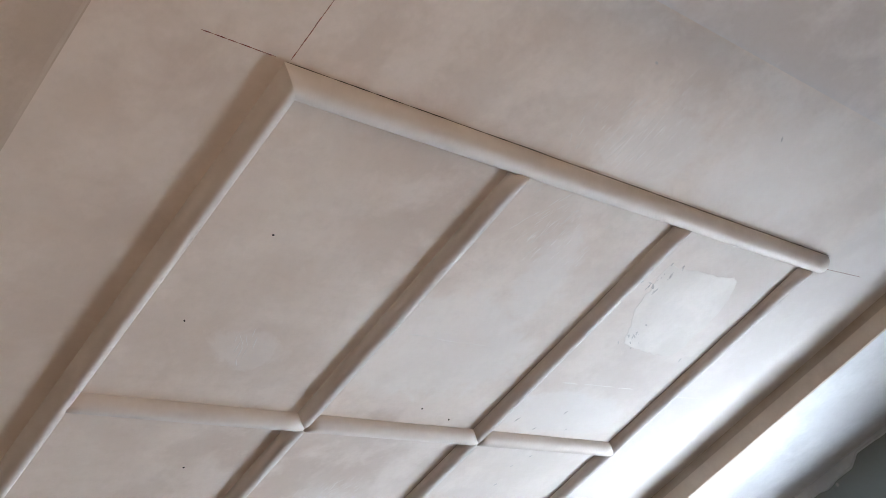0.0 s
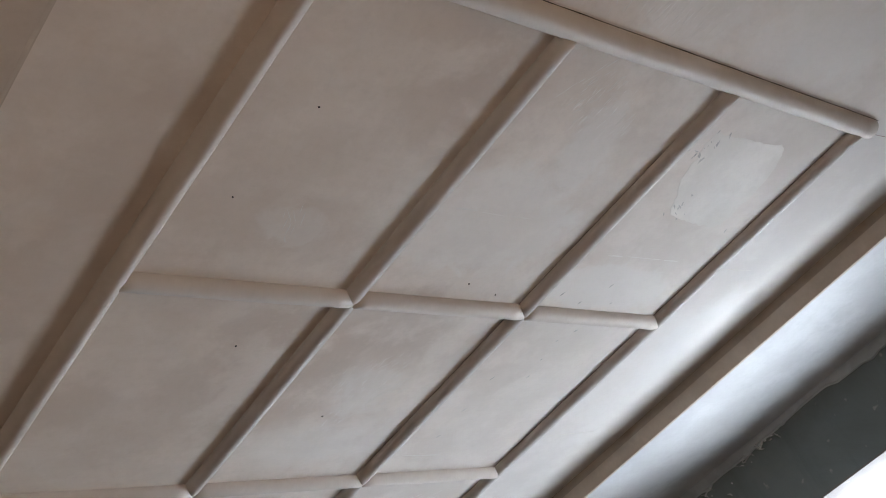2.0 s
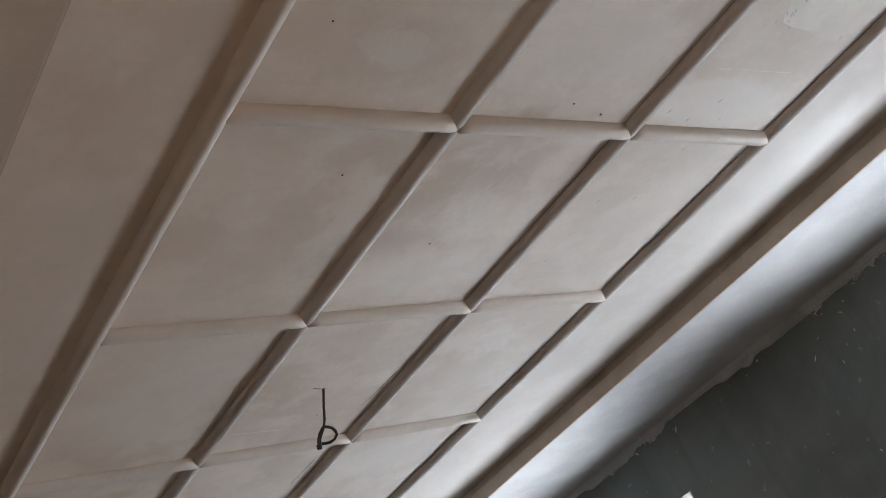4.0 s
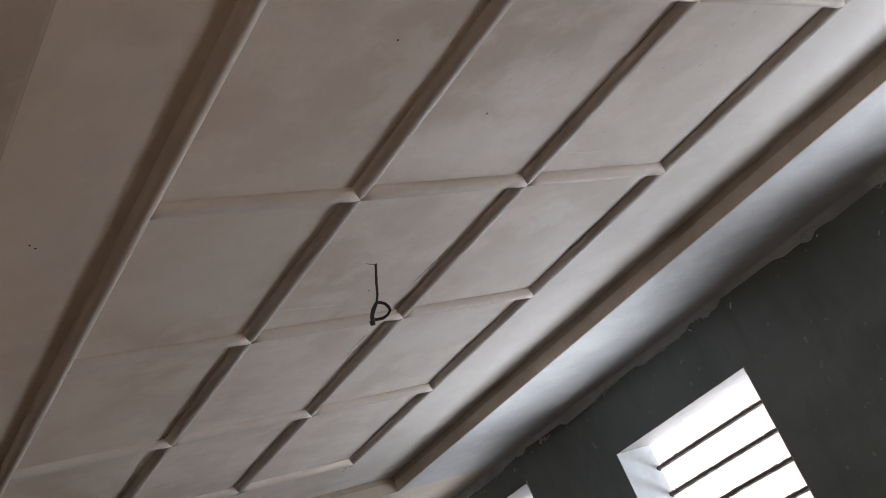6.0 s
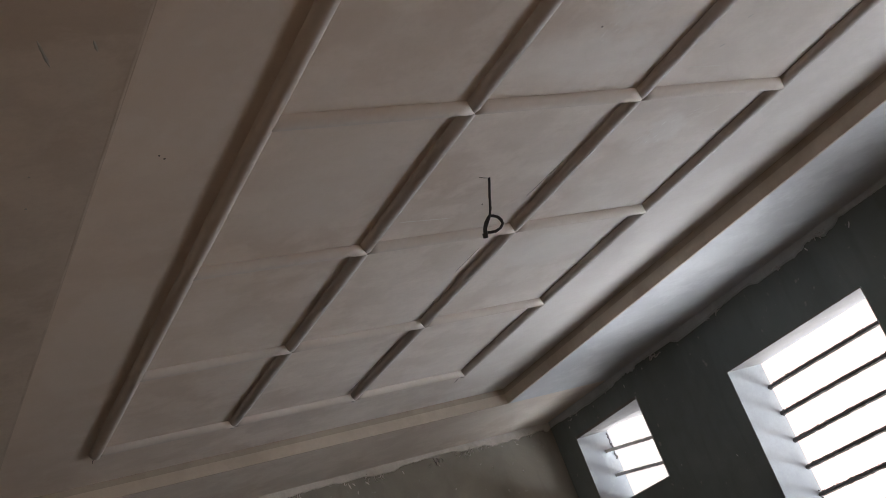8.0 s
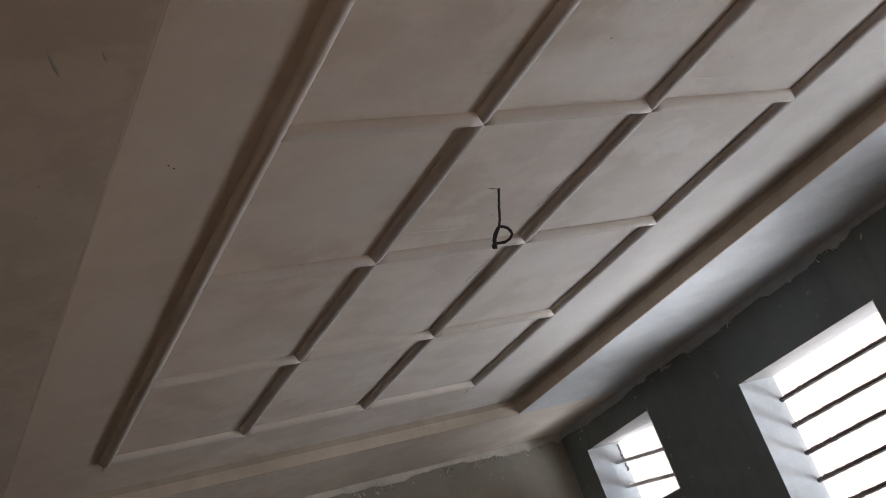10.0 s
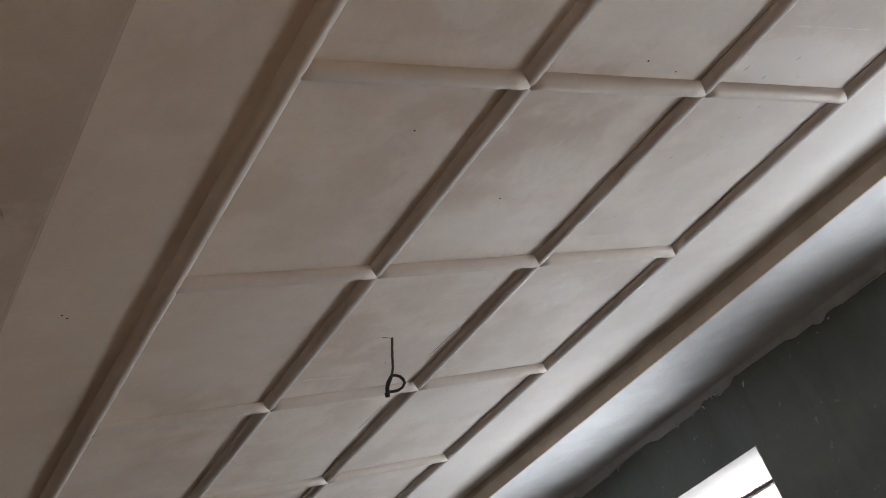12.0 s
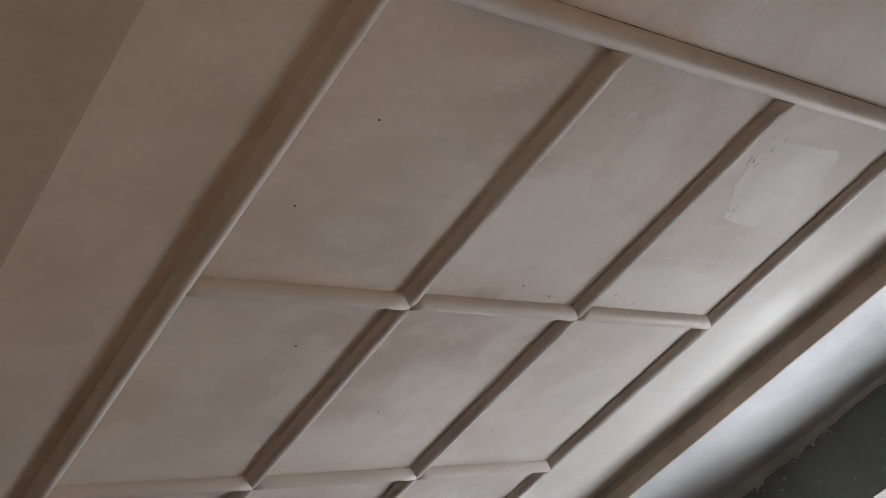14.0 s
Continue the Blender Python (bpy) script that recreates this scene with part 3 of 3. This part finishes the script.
def trowel_strokes():
    """Clusters of short raised strokes of fresh putty, and the ridges where two coats meet."""
    rnd = random.Random(23)
    bm = bmesh.new()
    # centre, reach along and across, heading in degrees, number
    for (x, y), along, across, heading, count in (
            ((0.20, -1.00), 0.10, 0.06, 97, 26), ((0.33, -0.93), 0.05, 0.07, 105, 20), ((0.06, -0.94), 0.05, 0.03, 80, 6),
            ((0.24, -0.70), 0.07, 0.11, 112, 34), ((0.36, -0.66), 0.05, 0.04, 100, 8), ((0.70, -0.66), 0.05, 0.02, 118, 4),
            ((0.30, 0.29), 0.08, 0.05, -54, 22), ((0.38, 0.38), 0.06, 0.05, -58, 18), ((0.32, 0.50), 0.03, 0.02, -60, 5), ((0.42, 0.43), 0.02, 0.02, -20, 3),
            ((0.90, 1.03), 0.09, 0.035, -40, 16), ((0.97, 0.98), 0.05, 0.04, -36, 8), ((-0.30, -0.215), 0.04, 0.03, 70, 8)):
        for k in range(int(1.3 * count)):
            u, v, a = rnd.gauss(0, along * 0.55), rnd.gauss(0, across * 0.55), math.radians(heading + rnd.gauss(0, 9))
            h = math.radians(heading)
            px, py = x + u * math.cos(h) - v * math.sin(h), y + u * math.sin(h) + v * math.cos(h)
            r = rnd.uniform(0.006, 0.022)
            sliver(bm, (px - r * math.cos(a), py - r * math.sin(a)), (px + r * math.cos(a), py + r * math.sin(a)),
                   rnd.uniform(0.0018, 0.0036), rnd.uniform(0.00015, 0.0004), k + x, 0.0, 0.1)
    ceiling_mark("trowel_strokes", bm, PATCH, "short pale trowel strokes in the ceiling putty", "trowel marks")
    bm = bmesh.new()
    for a, b in (((0.10, -0.322), (0.375, -0.330)), ((0.74, -0.246), (1.06, -0.262)), ((1.23, -0.25), (1.40, -0.262)),
                 ((0.66, 0.70), (0.93, 0.712)), ((0.08, 1.50), (0.30, 1.515)), ((1.27, 0.62), (1.5, 0.60)), ((1.25, 1.75), (1.55, 1.76))):
        d = Vector(b) - Vector(a)
        n = int(d.length / 0.04)
        for k in range(n):
            if rnd.random() < 0.4:
                continue
            p, q = Vector(a) + d * ((k - 0.3) / n), Vector(a) + d * ((k + 1.3) / n)
            off = rnd.gauss(0, 0.0012)
            sliver(bm, (p.x, p.y + off), (q.x, q.y + off + rnd.gauss(0, 0.001)), rnd.uniform(0.003, 0.007), rnd.uniform(0.0003, 0.0007), k + a[0], 0.0, 0.05)
    ceiling_mark("putty_ridges", bm, PATCH, "faint pale ridges where coats of ceiling putty meet", "putty ridge")


def fresh_patch():
    """The one clear patch of fresh putty: a rounded, uneven sheet with a thick trowelled rim, and the scrapes in it."""
    corners = [Vector(c) for c in ((0.667, -0.706), (1.042, -0.718), (1.067, -0.396), (0.803, -0.411), (0.714, -0.556))]
    rim = []
    for p, q in zip(corners, corners[1:] + corners[:1]):
        rim += [p.lerp(q, i / 24) for i in range(24)]
    for _ in range(5):
        rim = [(rim[i - 2] + rim[i - 1] + rim[i] + rim[(i + 1) % len(rim)] + rim[(i + 2) % len(rim)]) / 5 for i in range(len(rim))]
    mid = sum(rim, Vector((0, 0))) / len(rim)
    bm = bmesh.new()
    top = bm.verts.new((mid.x, mid.y, -0.0004))
    inner, outer = [], []
    for i, p in enumerate(rim):
        d = p - mid
        rag = 1 + 0.09 * noise.noise((p.x * 14, p.y * 14, 2.0)) + 0.05 * noise.noise((p.x * 45, p.y * 45, 5.0))
        inner.append(bm.verts.new((mid.x + d.x * rag * 0.97, mid.y + d.y * rag * 0.97, -0.0004)))
        outer.append(bm.verts.new((mid.x + d.x * rag, mid.y + d.y * rag, 0.001)))
    for i in range(len(rim)):
        k = (i + 1) % len(rim)
        bm.faces.new((top, inner[i], inner[k]))
        bm.faces.new((inner[i], outer[i], outer[k], inner[k]))
    ceiling_mark("putty_patch", bm, PATCH, "pale fresh putty patch with a trowelled rim on ceiling", "putty patch")
    rnd = random.Random(77)
    bm = bmesh.new()
    a, b, c = corners[0], corners[3], corners[4]
    for n, centre, reach in ((10, c.lerp(a, 0.5), 0.035), (12, b.lerp(mid, 0.3), 0.03), (4, a.lerp(mid, 0.2), 0.03)):
        for k in range(n):
            x, y, turn, h = centre.x + rnd.gauss(0, reach * 0.6), centre.y + rnd.gauss(0, reach * 0.6), rnd.gauss(0.9, 0.5), rnd.uniform(0.003, 0.013)
            blob(bm, (x, y), (h, h * rnd.uniform(0.15, 0.4)), turn, 0.0005, k + x, 14, 0.9, -0.0002)
    ceiling_mark("scrapes", bm, NICK, "short grey scrapes in the fresh ceiling putty", "scrape")


def fringe(name, axis, at, face, a0, a1, seed, mat, label):
    """Putty carried from the ceiling on to the top of a wall, with a torn lower edge."""
    bm = bmesh.new()
    rnd = random.Random(int(seed * 10))
    # trowel passes, each ending at its own height
    passes, a = [], a0
    while a < a1:
        passes.append((a, rnd.gauss(0, 0.007), rnd.uniform(-0.05, 0.05)))
        a += rnd.uniform(0.06, 0.42)
    n = int((a1 - a0) / 0.004)
    cols = []
    for i in range(n + 1):
        a = a0 + (a1 - a0) * i / n
        k = max(q for q, p in enumerate(passes) if p[0] <= a + 1e-6)
        start, drop, slope = passes[k]
        if k:
            ease = min(1.0, (a - start) / 0.05)
            drop = drop * ease + (passes[k - 1][1] + passes[k - 1][2] * (start - passes[k - 1][0])) * (1 - ease)
        torn = max(0.0, noise.noise((a * 2.7, seed, 7)) + 0.1)
        low = 2.904 + drop + slope * (a - start) + 0.014 * noise.noise((a * 1.7, seed, 0))
        low += torn * (0.020 * noise.noise((a * 24, seed, 2)) + 0.014 * noise.noise((a * 75, seed, 4))) + 0.0012 * noise.noise((a * 150, seed, 6))
        low -= 0.06 * max(0, noise.noise((a * 9.1, seed, 9)) - 0.35)
        th = 0.004 + 0.002 * noise.noise((a * 14, seed, 5)) + 0.002 * torn
        col = []
        for z, t in ((Z_SOFFIT, th + 0.003), (low + 0.03, th), (low + 0.010, th * 0.8), (low + 0.004, th + 0.002), (low, th * 0.6), (low - 0.001, -0.003)):
            wob = 0.0014 * noise.noise((a * 45, z * 70, seed))
            p = at + face * (t + wob)
            col.append(bm.verts.new((p, a, z) if axis == "x" else (a, p, z)))
        cols.append(col)
    for r, q in zip(cols, cols[1:]):
        for k in range(5):
            bm.faces.new((r[k], r[k + 1], q[k + 1], q[k]))
    ob = part(name, bm, mat)
    tagged(ob, label, "putty edge", kind="structure")


def splashes():
    """Dried drops, curls and smears of putty on the two walls."""
    rnd = random.Random(11)
    # where the trowel tore the edge: along the wall, height, reach, number of curls
    torn_east = ((0.50, 2.905, 0.06, 14), (0.64, 2.898, 0.05, 9), (0.86, 2.893, 0.03, 5), (1.25, 2.915, 0.05, 10), (1.96, 2.908, 0.04, 8),
                 (2.27, 2.895, 0.03, 5), (2.78, 2.90, 0.06, 9), (3.3, 2.90, 0.05, 6), (4.2, 2.89, 0.06, 7))
    torn_north = ((1.80, 2.893, 0.13, 24), (1.55, 2.885, 0.08, 10), (1.15, 2.887, 0.08, 8), (2.20, 2.895, 0.06, 6), (0.6, 2.89, 0.1, 6), (0.1, 2.89, 0.1, 6))
    flecks_east = ((0.763, 2.737), (0.823, 2.709), (0.773, 2.823), (0.979, 2.74), (0.92, 2.80), (0.88, 2.66))
    flecks_north = ((1.956, 2.611), (1.902, 2.767), (2.291, 2.838), (1.565, 2.861), (1.62, 2.70), (2.1, 2.70))
    for name, axis, count, torn, flecks in (("putty_drops_east", "x", 26, torn_east, flecks_east), ("putty_drops_north", "y", 40, torn_north, flecks_north)):
        bm = bmesh.new()
        for k in range(count):
            near = k % 2
            a = rnd.uniform(0.2, 4.3) if axis == "x" else rnd.uniform(-0.5, 2.3)
            z = 2.90 - abs(rnd.gauss(0, 0.03)) if near else rnd.uniform(2.2, 2.88)
            if axis == "x" and any(w[0] - 0.03 < a < w[1] + 0.03 and z < w[3] + 0.03 for w in (W1, W2, W3)):
                continue
            r = rnd.uniform(0.001, 0.0025) * (1.8 if near else 1)
            blob(bm, (a, z), (r, r * rnd.uniform(1, 4)), rnd.gauss(0.3 if near else 0, 0.5), 0.002, k + 3, 9)
        for a, z, reach, curls in torn:
            for k in range(curls):
                u, v = a + rnd.uniform(-reach, reach), z + rnd.gauss(0, 0.008)
                turn, r = rnd.gauss(0.2 if axis == "x" else 1.2, 0.5), rnd.uniform(0.006, 0.02)
                d = (r * math.cos(turn), r * math.sin(turn))
                sliver(bm, (u - d[0], v - d[1]), (u + d[0], v + d[1]), rnd.uniform(0.003, 0.006), rnd.uniform(0.004, 0.010), k + a, -0.001, 0.6)
        for k, (a, z) in enumerate(flecks):
            r, turn = rnd.uniform(0.007, 0.014), rnd.gauss(1.6, 0.5)
            sliver(bm, (a - r * math.cos(turn), z - r * math.sin(turn)), (a + r * math.cos(turn), z + r * math.sin(turn)), 0.006, 0.004, k + 0.6, -0.001, 0.7)
        # drawn lying: turn each drop on to its wall
        turn = Matrix(((0, 0, 1, X_RIGHT), (1, 0, 0, 0), (0, 1, 0, 0), (0, 0, 0, 1))) if axis == "x" else Matrix(((1, 0, 0, 0), (0, 0, 1, Y_END), (0, 1, 0, 0), (0, 0, 0, 1)))
        bm.transform(turn)
        ob = part(name, bm, BORDER if axis == "x" else EDGE)
        tagged(ob, "dried pale putty drops and curls on the cement wall", "putty drops", kind="stuff")


cable()
putty_marks()
trowel_strokes()
fresh_patch()
fringe("putty_edge_east", "x", X_RIGHT, -1, Y_NEAR, Y_END, 1.3, SMEAR, "ragged grey putty edge along the wall top")
fringe("putty_edge_north", "y", Y_END, -1, X_LEFT, X_RIGHT, 6.1, EDGE, "ragged white putty edge along the end wall top")
splashes()


# ---- outside ----
def outside():
    bm = bmesh.new()
    box(bm, -400, 400, -400, 400, -0.6, -0.25)
    setting("ground", bm, EARTH, "dry bare earth around the building", "ground")
    # Known only as a pink surface; distance and size fitted to the camera's view.
    house = tagged(new("neighbour_house"), "pale pink house outside, sized to fill the window view", "house")
    house.location = (30.0, 4.0, -0.25)
    bm = bmesh.new()
    box(bm, 0, 9, 0, 29.0, 0, 11.5)
    part("wall", bm, PINK, house)
    bm = bmesh.new()
    box(bm, 0.25, 8.75, 0.25, 28.75, 11.5, 11.7)
    part("roof", bm, EARTH, house)


outside()
